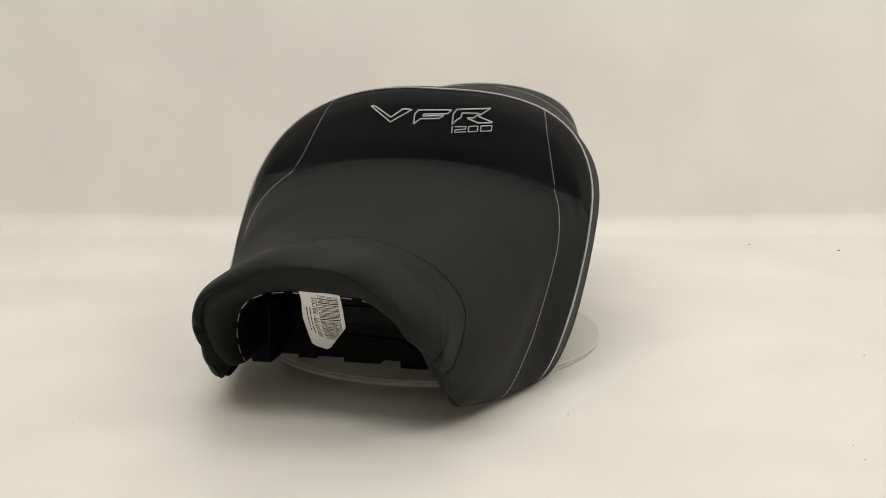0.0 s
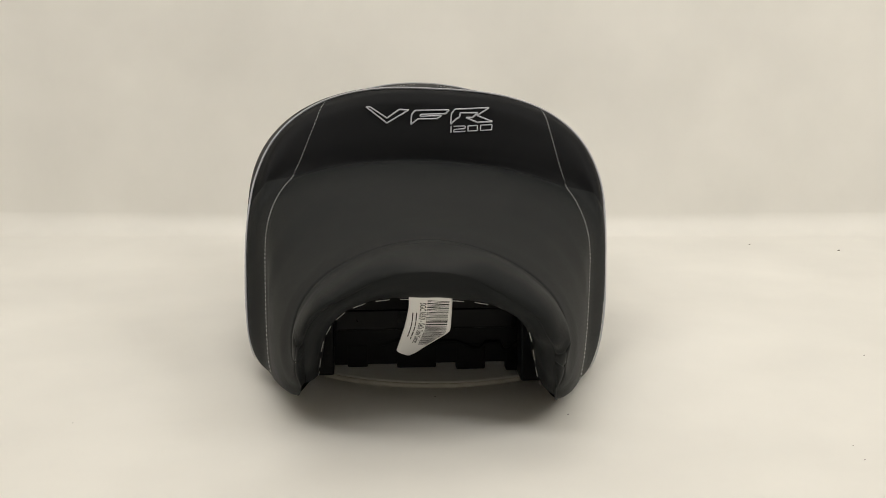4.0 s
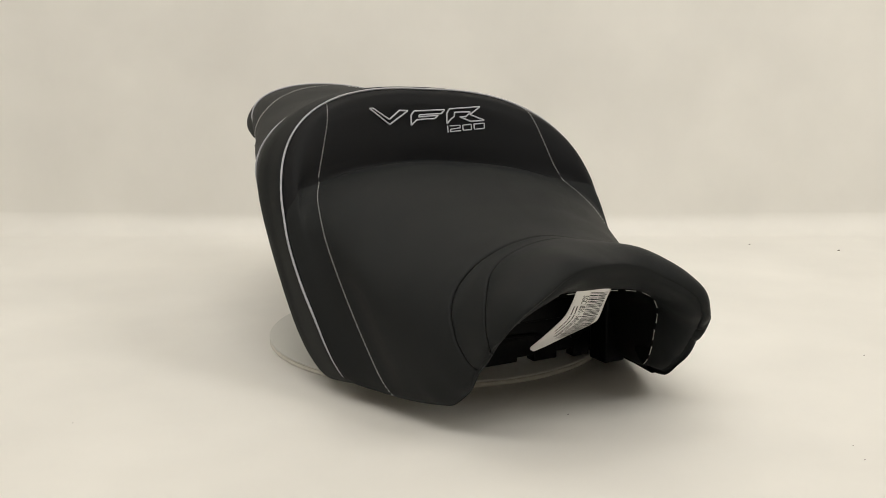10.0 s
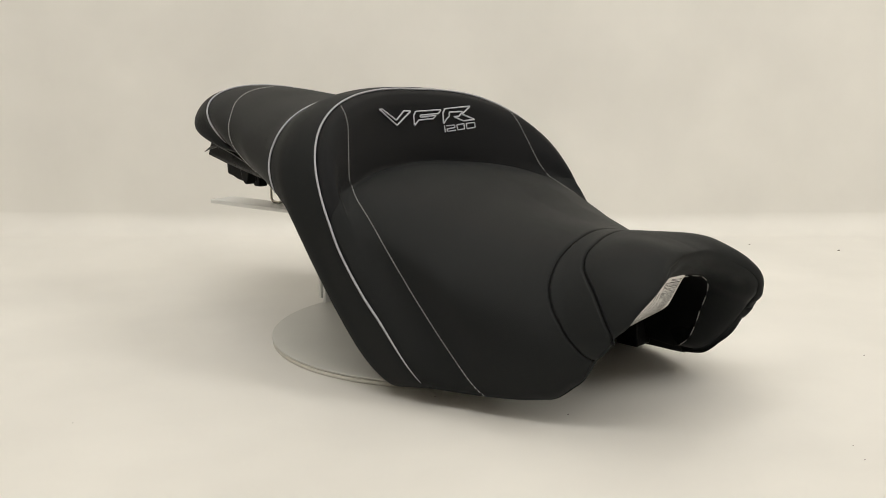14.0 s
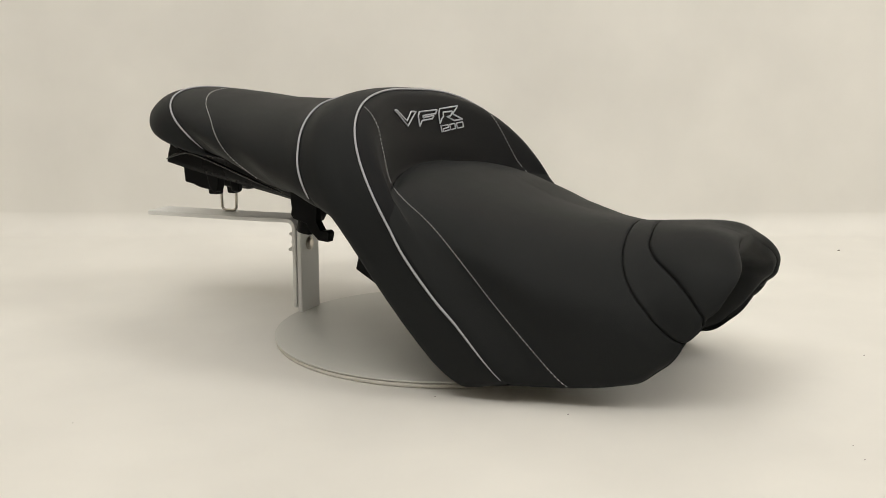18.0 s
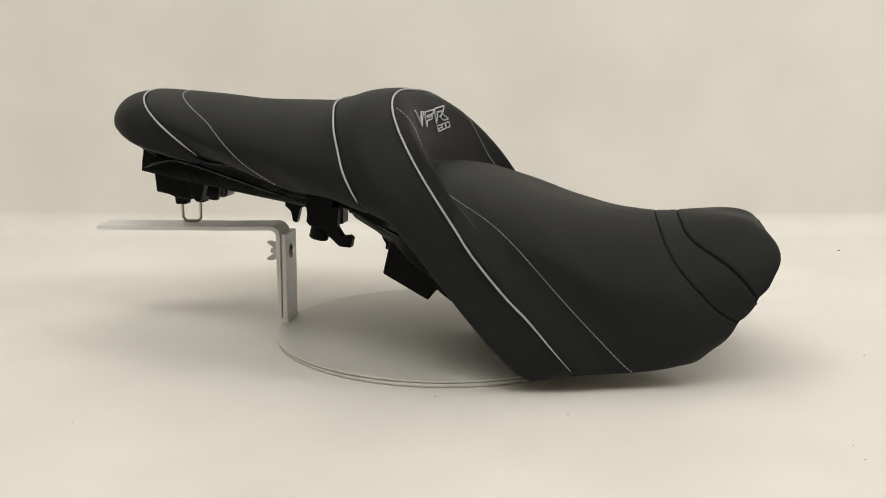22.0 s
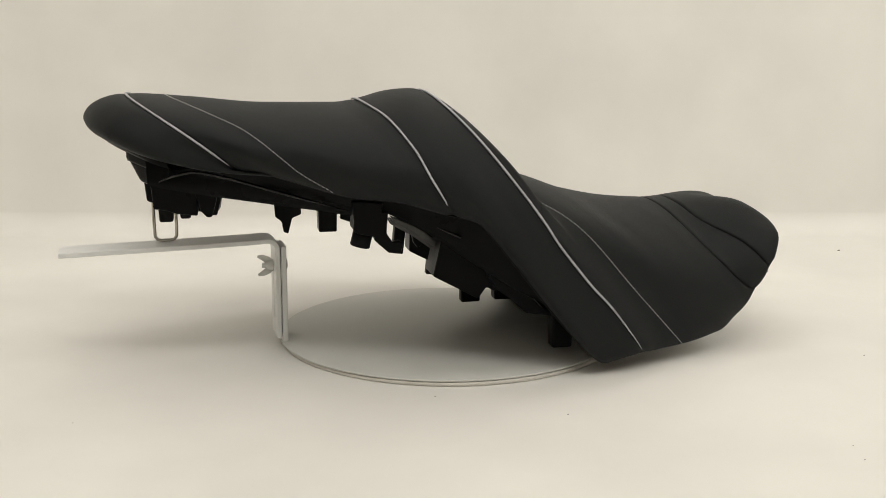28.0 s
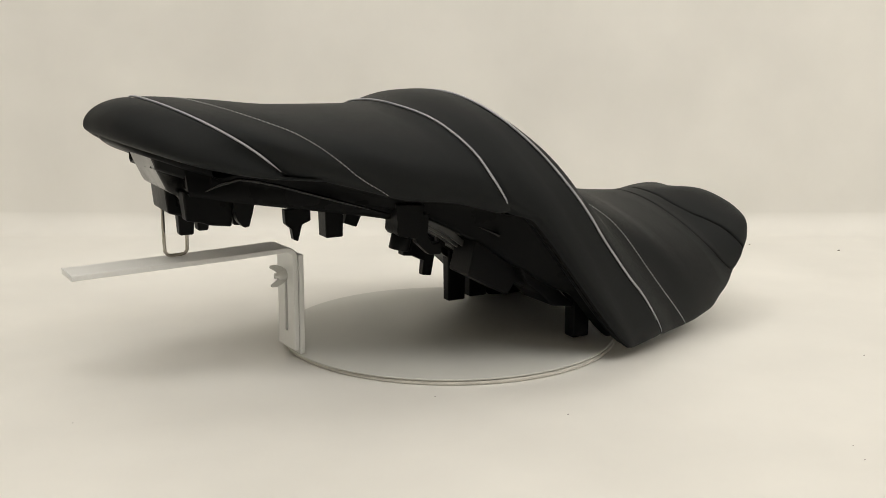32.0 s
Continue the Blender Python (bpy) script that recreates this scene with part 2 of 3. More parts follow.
TAIL_SEAM = line([-.306, -.3075, -.3090, -.3095, -.3100, -.310], [0, .2, .42, .6, .83, 1])
PILLION_SEAM = line([-.089, -.088, -.084, -.086, -.094, -.098, -.100], [0, .13, .27, .39, .53, .63, 1])
RIM_SEAM = line([-.0250, -.027, -.029, -.0315, -.0345, -.036, -.0355, -.033, -.0325, -.034], [0, .1, .2, .4, .58, .65, .72, .80, .88, 1])
CREASE = line([.0045, .006, .0055, .0040, .0010, -.005, -.012, -.019, -.0277, -.0348], [0, .17, .29, .36, .42, .49, .53, .555, .578, .60])
BAND_SEAM = line([.2225, .2220, .2195, .2155, .2130, .2150, .2210, .2247, .2296, .230], [0, .1, .2, .295, .39, .465, .555, .69, .93, 1])
NOSE_SEAM = line([.2435, .2412, .2375, .2385, .2424, .2475, .2500, .2495, .244], [0, .147, .25, .31, .367, .432, .518, .66, 1])


def normals(p):
    du, dv = np.gradient(p, axis=0), np.gradient(p, axis=1)
    n = np.cross(du, dv)
    return n / (np.linalg.norm(n, axis=-1)[..., None] + 1e-12)


def panel(name, start, end, mat, reach=1.0, nu=40, ns=141, dip=(.0014, .0014), soft=(.0035, .0035), shy=None, fade=None):
    """A sewn panel of the cover between two seams; its edges dip into the seam."""
    s = np.linspace(-reach, reach, ns)
    v = np.linspace(0, 1, nu)
    v = v + .10 * np.sin(2 * math.pi * v) * -1  # closer rows along the seams
    a, b = start(s) if callable(start) else np.full(ns, start), end(s) if callable(end) else np.full(ns, end)
    u = a[None, :] + (b - a)[None, :] * v[:, None]
    p = form(u, np.broadcast_to(s, u.shape))
    n = normals(form(np.clip(u, U[0] + .001, U[-1] - .001), np.broadcast_to(s, u.shape)))
    step = np.linalg.norm(np.diff(p, axis=0), axis=-1)
    along = np.vstack([np.zeros(ns), np.cumsum(step, axis=0)])
    first = dip[0] if shy is None else np.interp(np.abs(s), [0, .27, .42, 1], [dip[0], dip[0], shy, shy])[None, :]
    last = dip[1] if fade is None else np.interp(np.abs(s), [0, .27, .42, 1], [dip[1], dip[1], fade, fade])[None, :]
    fall = first * np.exp(-(along / soft[0]) ** 1.3) + last * np.exp(-((along[-1][None, :] - along) / soft[1]) ** 1.3)
    p = metres(p - n * fall[..., None])
    return grid_mesh(name, p, mat)


def on_seat(u, s, lift=0.0):
    """Places in metres along a line on the cover, lifted off it."""
    u, s = np.asarray(u, float), np.asarray(s, float)
    e = 1e-3
    du = form(u + e, s) - form(u - e, s)
    ds = form(u, s + e) - form(u, s - e)
    n = np.cross(du, ds)
    n /= np.linalg.norm(n, axis=-1)[..., None] + 1e-12
    return metres(form(u, s) + n * lift)


seat = tagged(new("motorcycle_seat"), "black vinyl two-level motorcycle seat with silver piping, tilted on a turntable", "motorcycle seat")


# the tail's lower edge: an arch round the back, by its share from the middle
REAR_Q = [0, .2, .4, .6, .8, 1]
REAR_X = [-.343, -.329, -.305, -.272, -.222, -.172]
REAR_Y = [0, .045, .080, .105, .1145, .1157]
REAR_Z = [.247, .2395, .2296, .2175, .2065, .2015]


def rear_edge(q):
    a = np.abs(q)
    return np.stack([glide(REAR_Q, REAR_X, a), np.sign(q) * glide(REAR_Q, REAR_Y, a), glide(REAR_Q, REAR_Z, a)], -1)


def tail_roll(nu=44, nq=141):
    """The tail rolls back from its piping and down to its lower edge."""
    q = np.linspace(-1, 1, nq)
    s = np.sign(q) * np.abs(q) ** 1.2
    u = TAIL_SEAM(s)
    start, end = form(u, s), rear_edge(q)
    t0 = form(u - .004, s) - form(u + .004, s)
    t0 /= np.linalg.norm(t0, axis=-1)[:, None] + 1e-9
    reach = np.linalg.norm(end - start, axis=-1)[:, None]
    out = end - np.array([-.2, 0, 0])
    out[:, 2] = .02
    out /= np.linalg.norm(out, axis=-1)[:, None]
    c1, c2 = start + t0 * reach * .90, end + out * reach * np.interp(np.abs(q), [0, .2, .4, 1], [.25, .35, .62, .6])[:, None]
    v = np.linspace(0, 1, nu)
    v = (v - .08 * np.sin(2 * math.pi * v))[:, None, None]
    p = (1 - v) ** 3 * start + 3 * v * (1 - v) ** 2 * c1 + 3 * v * v * (1 - v) * c2 + v ** 3 * end
    along = np.vstack([np.zeros(nq), np.cumsum(np.linalg.norm(np.diff(p, axis=0), axis=-1), axis=0)])
    fall = -.0014 * np.exp(-(along / .0030) ** 1.3)
    return grid_mesh("tail_panel", metres(p - normals(p) * fall[..., None]), VINYL, flip=True)


tail = part("tail_panel", tail_roll(), seat)
pillion = part("pillion_panel", panel("pillion_panel", TAIL_SEAM, PILLION_SEAM, VINYL, nu=60), seat)
cheek = part("side_band_panel", panel("side_band_panel", PILLION_SEAM, RIM_SEAM, VINYL, ns=201), seat)
hump = part("backrest_panel", panel("backrest_panel", RIM_SEAM, CREASE, HUMP, reach=.60, nu=60, dip=(.0010, .0058), soft=(.0022, .0085), fade=.0012), seat, "smooth black backrest panel with silver embroidery")
saddle = part("saddle_panel", panel("saddle_panel", lambda s: np.where(np.abs(s) < .60, CREASE(s), RIM_SEAM(s)), BAND_SEAM, VINYL, nu=120, ns=201, dip=(.0046, .0019), soft=(.0050, .0011), shy=.0010), seat)
band = part("nose_band_panel", panel("nose_band_panel", BAND_SEAM, NOSE_SEAM, VINYL, nu=36, dip=(.0019, .0019), soft=(.0011, .0011)), seat)


# the mouth's edge: a smooth arch from leg to leg, by its share from the middle
ARCH_Q = [0, .05, .17, .34, .48, .62, .76, .90, 1]
ARCH_RIGHT = ([.3205, .3205, .3208, .3241, .3274, .3266, .3221, .3161, .311], [0, .006, .0202, .0424, .0614, .0781, .0892, .095, .0965], [.1562, .1562, .1548, .1487, .1394, .1296, .1177, .1044, .0954])
ARCH_LEFT = ([.3205, .3205, .3208, .3245, .3308, .3331, .3298, .3208, .3147], [0, .006, .0205, .0416, .0596, .0733, .0815, .0895, .0932], [.1562, .1562, .1535, .1449, .1363, .126, .112, .1001, .0916])


def sided(q, stations, right, left):
    """A line in three coordinates, drawn apart for either side, at shares q of signed side."""
    a = np.abs(q)
    r, l = (np.stack([glide(stations, c, a) for c in three], -1) for three in (right, left))
    p = np.where((np.asarray(q) < 0)[..., None], r, l)
    return np.stack([p[..., 0], np.sign(q) * p[..., 1], p[..., 2]], -1)


def arch(q):
    return sided(q, ARCH_Q, ARCH_RIGHT, ARCH_LEFT)


def inward_of(p):
    """From the mouth's edge towards its middle, and a little forward."""
    d = np.stack([np.full(p.shape[:-1], .004), -p[..., 1], .075 - p[..., 2]], -1)
    return d / np.linalg.norm(d, axis=-1)[..., None]


def leg_bulge(side):
    """How far the roll swells at the flank and at the seam."""
    return np.array([.0030, -side * .002, -.0025]), np.array([.0040, side * .003, -.0020])


# how far the roll carries on from its seam, and how it stands before the mouth
LOFT_Q = [0, .06, .3, .55, .8, 1]
LOFT_REACH, LOFT_RISE = [.4915, .4915, .5767, .5779, .4684, .5032], [.0016, .0016, .0075, .0072, .0028, .0030]
LIP_RIGHT = ([-.0042, -.0042, .0019, .0256, .0233, .0117], [0] * 6, [-.0096, -.0096, -.0054, -.0116, -.0062, -.0032])
LIP_LEFT = ([-.0042, -.0042, -.0003, .0123, .0131, .0053], [0] * 6, [-.0096, -.0096, .0015, -.0052, -.0082, -.0034])


def nose_roll(nu=64, nq=161):
    """The nose rolls forward from its seam and down into the mouth."""
    q = np.linspace(-1, 1, nq)
    s = np.sign(q) * np.interp(np.abs(q), [0, .90, 1], [0, .6, 1])
    u = NOSE_SEAM(s)
    start, end = form(u, s), arch(q)
    t0 = form(u + .004, s) - form(u - .004, s)
    t0 /= np.linalg.norm(t0, axis=-1)[:, None] + 1e-9
    reach = np.linalg.norm(end - start, axis=-1)[:, None]
    lift = np.interp(np.abs(q), [0, .35, .7, 1], [.17, .27, .34, .30])[:, None]
    c1 = start + t0 * reach * glide(LOFT_Q, LOFT_REACH, np.abs(q))[:, None] + np.array([0, 0, 1.0]) * glide(LOFT_Q, LOFT_RISE, np.abs(q))[:, None]
    c2 = end - inward_of(end) * reach * lift
    c2 = c2 + sided(q, LOFT_Q, LIP_RIGHT, LIP_LEFT)
    for side in (-1, 1):
        near = np.clip((side * q - .84) / .16, 0, 1)[:, None]
        near = near * near * (3 - 2 * near)
        c1 = c1 * (1 - near) + (start + leg_bulge(side)[0]) * near
        c2 = c2 * (1 - near) + (end + leg_bulge(side)[1]) * near
    v = np.linspace(0, 1, nu)
    v = (v - .10 * np.sin(2 * math.pi * v))[:, None, None]
    p = (1 - v) ** 3 * start + 3 * v * (1 - v) ** 2 * c1 + 3 * v * v * (1 - v) * c2 + v ** 3 * end
    along = np.vstack([np.zeros(nq), np.cumsum(np.linalg.norm(np.diff(p, axis=0), axis=-1), axis=0)])
    fall = .0019 * np.exp(-(along / .0011) ** 1.3) + .0012 * np.exp(-((along[-1][None, :] - along) / .0014) ** 1.3)
    fall = np.maximum(fall, .0010 * np.exp(-((1 - np.abs(q)) / .012) ** 1.3)[None, :])
    return grid_mesh("nose_panel", metres(p - normals(p) * fall[..., None]), VINYL)


nose = part("nose_panel", nose_roll(), seat)


# down the legs the mouth's seam runs on the inner side of the roll
LEG_U = [.094, .130, .160, .190, .210, .244]
LEG_RIGHT = ([.2369, .2549, .271, .2864, .2965, .311], [.1062, .1011, .0994, .0983, .0975, .0965], [.0438, .0458, .0533, .0644, .0747, .0954])
LEG_LEFT = ([.2405, .2593, .2759, .2896, .3002, .3147], [.110, .1067, .1027, .0999, .0967, .0932], [.0399, .0403, .0469, .0602, .0713, .0916])


def leg_seam(u, side):
    return sided(side * np.asarray(u), LEG_U, LEG_RIGHT, LEG_LEFT)


def leg_roll(side, nu=150, nv=20):
    """The cover rolls round the front of a leg, from its flank to the mouth's seam."""
    u = np.linspace(LEG_U[0], LEG_U[-1], nu)
    start, end = form(u, np.full(nu, side * 1.0)), leg_seam(u, side)
    c1, c2 = start + leg_bulge(side)[0], end + leg_bulge(side)[1]
    v = np.linspace(0, 1, nv)[:, None, None]
    p = (1 - v) ** 3 * start + 3 * v * (1 - v) ** 2 * c1 + 3 * v * v * (1 - v) * c2 + v ** 3 * end
    n = normals(p)
    n *= np.sign(n[..., :1] + 1e-9)
    fall = .0010 * np.exp(-((u - .2305) / .0013) ** 2)[None, :] + .0010 * np.exp(-((LEG_U[-1] - u) / .0016) ** 1.3)[None, :]
    return grid_mesh("leg_roll", metres(p - n * fall[..., None]), VINYL, flip=side > 0)


for side in (-1, 1):
    part("leg_roll", leg_roll(side), seat)


def seam_line(points, parent, radius=.0004):
    part("seam", tube("seam", points, radius, INNER, sides=6), parent, "thin black sewn seam")


girth = np.linspace(-.97, .97, 180)
for seam, owner in ((BAND_SEAM, saddle), (NOSE_SEAM, nose)):
    seam_line(on_seat(seam(girth), girth, -.0010), owner)
share = np.linspace(-1, 1, 160)
rim = np.linspace(LEG_U[0], LEG_U[-1], 60)[:-1]
edge = np.concatenate([leg_seam(rim, -1), arch(share), leg_seam(rim[::-1], 1)])
seam_line(metres(edge + inward_of(edge) * .0006 - np.array([.0012, 0, 0])), nose, .0008)


# silver piping in the seams
def cord(name, seam, reach, parent, radius=.0011, lift=.0003):
    s = np.linspace(-reach, reach, 160)
    part(name, tube(name, on_seat(seam(s), s, lift), radius, PIPING, taper=.12), parent, "thin silver piping")


cord("piping", TAIL_SEAM, .82, tail)
cord("piping", PILLION_SEAM, .67, cheek)
cord("piping", RIM_SEAM, .925, hump, .00116)


# ---- stitches: short threads that dip through the cover, a row to each seam ----
def stitch_row(name, u, s, parent, pitch=.0049, radius=.00041, lift=.0004, both=True):
    """A row of stitches along a line given by stations u and girths s; both flanks."""
    verts, faces = [], []
    k = np.linspace(0, 1, 900)
    key = np.linspace(0, 1, len(u))
    uu, sv = glide(key, u, k), glide(key, s, k)
    for side in ((-1, 1) if both else (1,)):
        p = on_seat(uu, sv * side, lift)
        p0 = on_seat(uu, sv * side, lift - .0008)
        run = np.r_[0, np.cumsum(np.linalg.norm(np.diff(p, axis=0), axis=1))]
        for i in range(int(run[-1] / pitch)):
            a, b = i * pitch, i * pitch + pitch * .64
            ends = [np.array([np.interp(q, run, src[:, c]) for c in range(3)]) for q, src in ((a, p0), (a + .0006, p), (b - .0006, p), (b, p0))]
            tan = ends[2] - ends[1]
            tan /= np.linalg.norm(tan) + 1e-9
            ref = np.cross(tan, ends[1] - ends[0])
            ref /= np.linalg.norm(ref) + 1e-9
            up = np.cross(ref, tan)
            base = len(verts)
            for e in ends:
                for q in range(5):
                    w = 2 * math.pi * q / 5
                    verts.append(e + radius * (math.cos(w) * ref + math.sin(w) * up))
            for r in range(3):
                for q in range(5):
                    faces.append((base + r * 5 + q, base + r * 5 + (q + 1) % 5, base + r * 5 + 5 + (q + 1) % 5, base + r * 5 + 5 + q))
    part(name, mesh_of(name, verts, faces, THREAD), parent, "row of pale grey topstitching", "stuff")


stitch_row("stitching", [-.026, -.0195, -.0075, .0028, .0042], [.236, .246, .278, .330, .339], hump)
stitch_row("stitching", [.0046, .0125, .0225, .0295, .0330, .0345, .0375, .043, .051, .054], [.342, .395, .46, .53, .61, .67, .74, .81, .93, .985], saddle)
stitch_row("stitching", [-.271, -.268, -.2597, -.2530, -.2565, -.264, -.2705, -.271, -.269, -.268], [.04, .13, .265, .37, .44, .53, .63, .72, .83, .97], pillion)


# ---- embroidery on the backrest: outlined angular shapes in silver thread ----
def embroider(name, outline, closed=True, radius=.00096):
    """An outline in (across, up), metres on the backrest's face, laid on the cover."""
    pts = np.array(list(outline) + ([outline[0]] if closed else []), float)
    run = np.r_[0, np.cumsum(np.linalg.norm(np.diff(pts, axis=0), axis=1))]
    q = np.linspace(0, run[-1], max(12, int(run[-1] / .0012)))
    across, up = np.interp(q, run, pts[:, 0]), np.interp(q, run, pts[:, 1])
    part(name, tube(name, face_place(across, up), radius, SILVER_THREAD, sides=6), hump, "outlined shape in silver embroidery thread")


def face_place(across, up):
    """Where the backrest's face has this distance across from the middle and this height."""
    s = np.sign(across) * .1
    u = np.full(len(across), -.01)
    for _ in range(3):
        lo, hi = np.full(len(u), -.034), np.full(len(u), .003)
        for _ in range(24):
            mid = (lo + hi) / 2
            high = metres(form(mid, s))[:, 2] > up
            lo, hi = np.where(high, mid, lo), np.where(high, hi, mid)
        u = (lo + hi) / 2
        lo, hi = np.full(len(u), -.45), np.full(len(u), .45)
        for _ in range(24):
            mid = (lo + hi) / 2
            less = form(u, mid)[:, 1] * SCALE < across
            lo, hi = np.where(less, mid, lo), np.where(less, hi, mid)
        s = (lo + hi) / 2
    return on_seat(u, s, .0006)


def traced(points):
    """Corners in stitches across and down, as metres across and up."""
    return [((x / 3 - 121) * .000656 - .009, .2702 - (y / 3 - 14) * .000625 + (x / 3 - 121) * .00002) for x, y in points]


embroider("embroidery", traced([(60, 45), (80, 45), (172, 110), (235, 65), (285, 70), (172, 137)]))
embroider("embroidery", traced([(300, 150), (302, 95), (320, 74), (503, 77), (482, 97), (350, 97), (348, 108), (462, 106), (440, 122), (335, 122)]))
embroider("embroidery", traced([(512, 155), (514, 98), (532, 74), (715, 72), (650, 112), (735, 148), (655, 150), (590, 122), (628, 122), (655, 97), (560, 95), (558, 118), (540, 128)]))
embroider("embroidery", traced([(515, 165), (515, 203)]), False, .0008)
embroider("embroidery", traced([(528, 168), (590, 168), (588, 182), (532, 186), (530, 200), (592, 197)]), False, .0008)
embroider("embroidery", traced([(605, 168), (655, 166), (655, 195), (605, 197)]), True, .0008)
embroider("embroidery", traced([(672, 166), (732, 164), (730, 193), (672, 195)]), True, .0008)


# ---- under the cover: the rolled lip of the nose, the hem and the moulded base pan ----
def hem_strip(name, u0, u1, steps, inward, rise, mat, sides=(1,), lip=.003):
    """The cover folded over its hem: a band that turns under and inward."""
    out = []
    for side in sides:
        u = np.linspace(u0, u1, steps)
        edge = form(u, np.full(steps, side * 1.0))
        n = np.stack([np.zeros(steps), np.full(steps, -side * 1.0), np.zeros(steps)], -1)
        rows = []
        for f in np.linspace(0, 1, 7):
            drop = -lip * math.sin(math.pi * f) * (1 - f)
            rows.append(metres(edge + n * (inward * f) + np.array([0, 0, 1.0]) * (rise * f * f + drop)))
        out.append(grid_mesh(name, np.array(rows), mat, flip=side > 0))
    return out


for me in hem_strip("hem", -.300, .104, 150, .014, .010, INNER, (1, -1)):
    part("hem", me, seat, "cover folded under the base")


def stapled(rows):
    """A line just off the lip's face, beside its inner edge."""
    n = normals(rows)[-2]
    toward = metres(np.array([.300, 0, .080])) - rows[-2]
    n *= np.sign((n * toward).sum(-1))[:, None]
    return rows[-2] + n * .0012


def mouth_lip():
    """The cover's front edge, rolled back into the nose's mouth."""
    u = np.linspace(LEG_U[0], LEG_U[-1], 60)
    q = np.linspace(-1, 1, 161)
    edge = np.concatenate([leg_seam(u, -1), arch(q)[1:-1], leg_seam(u[::-1], 1)])
    for _ in range(3):
        edge[1:-1] = .5 * edge[1:-1] + .25 * (edge[:-2] + edge[2:])
    run = np.r_[0, np.cumsum(np.linalg.norm(np.diff(edge, axis=0), axis=1))]
    even = np.linspace(0, run[-1], 200)
    edge = np.stack([np.interp(even, run, edge[:, c]) for c in range(3)], -1)
    turn = math.pi * even / run[-1]
    # the stapled edge inside: a flat-topped arch
    c, sn = np.cos(turn), np.sin(turn)
    inner = np.stack([.2556 + .0415 * sn ** .59, -np.where(c > 0, .0893, .0856) * np.sign(c) * np.abs(c) ** .566, .0564 + .0755 * sn ** .847], -1)
    foot = np.clip(np.minimum(even, run[-1] - even) / (.10 * run[-1]), 0, 1)[:, None]
    foot = foot * foot * (3 - 2 * foot)
    side = np.sign(edge[:, 1])
    tucked = edge + np.stack([np.full(len(even), -.004), -.0105 * side, np.full(len(even), .002)], -1)
    inner = tucked * (1 - foot) + inner * foot
    c1, c2 = edge + inward_of(edge) * .012, inner + np.array([.003, 0, 0])
    rows = []
    for f in np.linspace(0, 1, 18):
        p = (1 - f) ** 3 * edge + 3 * f * (1 - f) ** 2 * c1 + 3 * f * f * (1 - f) * c2 + f ** 3 * inner
        rows.append(metres(p - inward_of(edge) * (.0012 if f == 0 else 0)))
    return grid_mesh("inner_lip", np.array(rows), VINYL), stapled(np.array(rows)), rows[-1]


lip_mesh, lip_edge, lip_rim = mouth_lip()
lip = part("inner_lip", lip_mesh, nose, "black cover edge stapled inside the nose")
# the base's front opening behind the lip
tunnel = [lip_rim + np.array([-.075 * f, 0, .004 * f]) for f in (0, .15, .4, .7, 1)]
part("front_opening", grid_mesh("front_opening", np.array(tunnel), PLASTIC), seat, "glossy inner edge of the base")
# staples along the lip's inner edge
lip_run = np.r_[0, np.cumsum(np.linalg.norm(np.diff(lip_edge, axis=0), axis=1))]
for i in range(1, int(lip_run[-1] / .021)):
    ends = [np.array([np.interp(i * .021 + d, lip_run, lip_edge[:, c]) for c in range(3)]) for d in (0, .0115)]
    a, b = Vector(ends[0]), Vector(ends[1])
    part("staple", tube("staple", [a + Vector((-.0009, 0, 0)), a, b, b + Vector((-.0009, 0, 0))], .00038, STAPLE, sides=5), lip, "thin steel staple")


def tail_floor():
    """The cover tucked under the tail, from its edge in to the base."""
    q = np.linspace(-1, 1, 121)
    edge = rear_edge(q)
    inner = np.stack([np.maximum(edge[:, 0] + .030, -.300) + .02 * (1 - np.abs(q)), edge[:, 1] * .72, edge[:, 2] + .004], -1)
    rows = [metres(edge * (1 - f) + inner * f + np.array([0, 0, -.002 * math.sin(math.pi * f)])) for f in np.linspace(0, 1, 10)]
    return grid_mesh("tail_floor", np.array(rows), INNER)


part("tuck", tail_floor(), tail, "cover tucked under the tail")
rim_edge = rear_edge(np.linspace(-.62, .62, 60)) * np.array([.985, .95, 1.0])
rim_rows = [metres(rim_edge + np.array([dx, 0, dz])) for dx, dz in ((.002, .002), (.001, -.004), (.003, -.0075), (.010, -.0085), (.024, -.006), (.030, .004))]
part("tail_rim", grid_mesh("tail_rim", np.array(rim_rows), PLASTIC), seat, "black moulded rim under the tail")


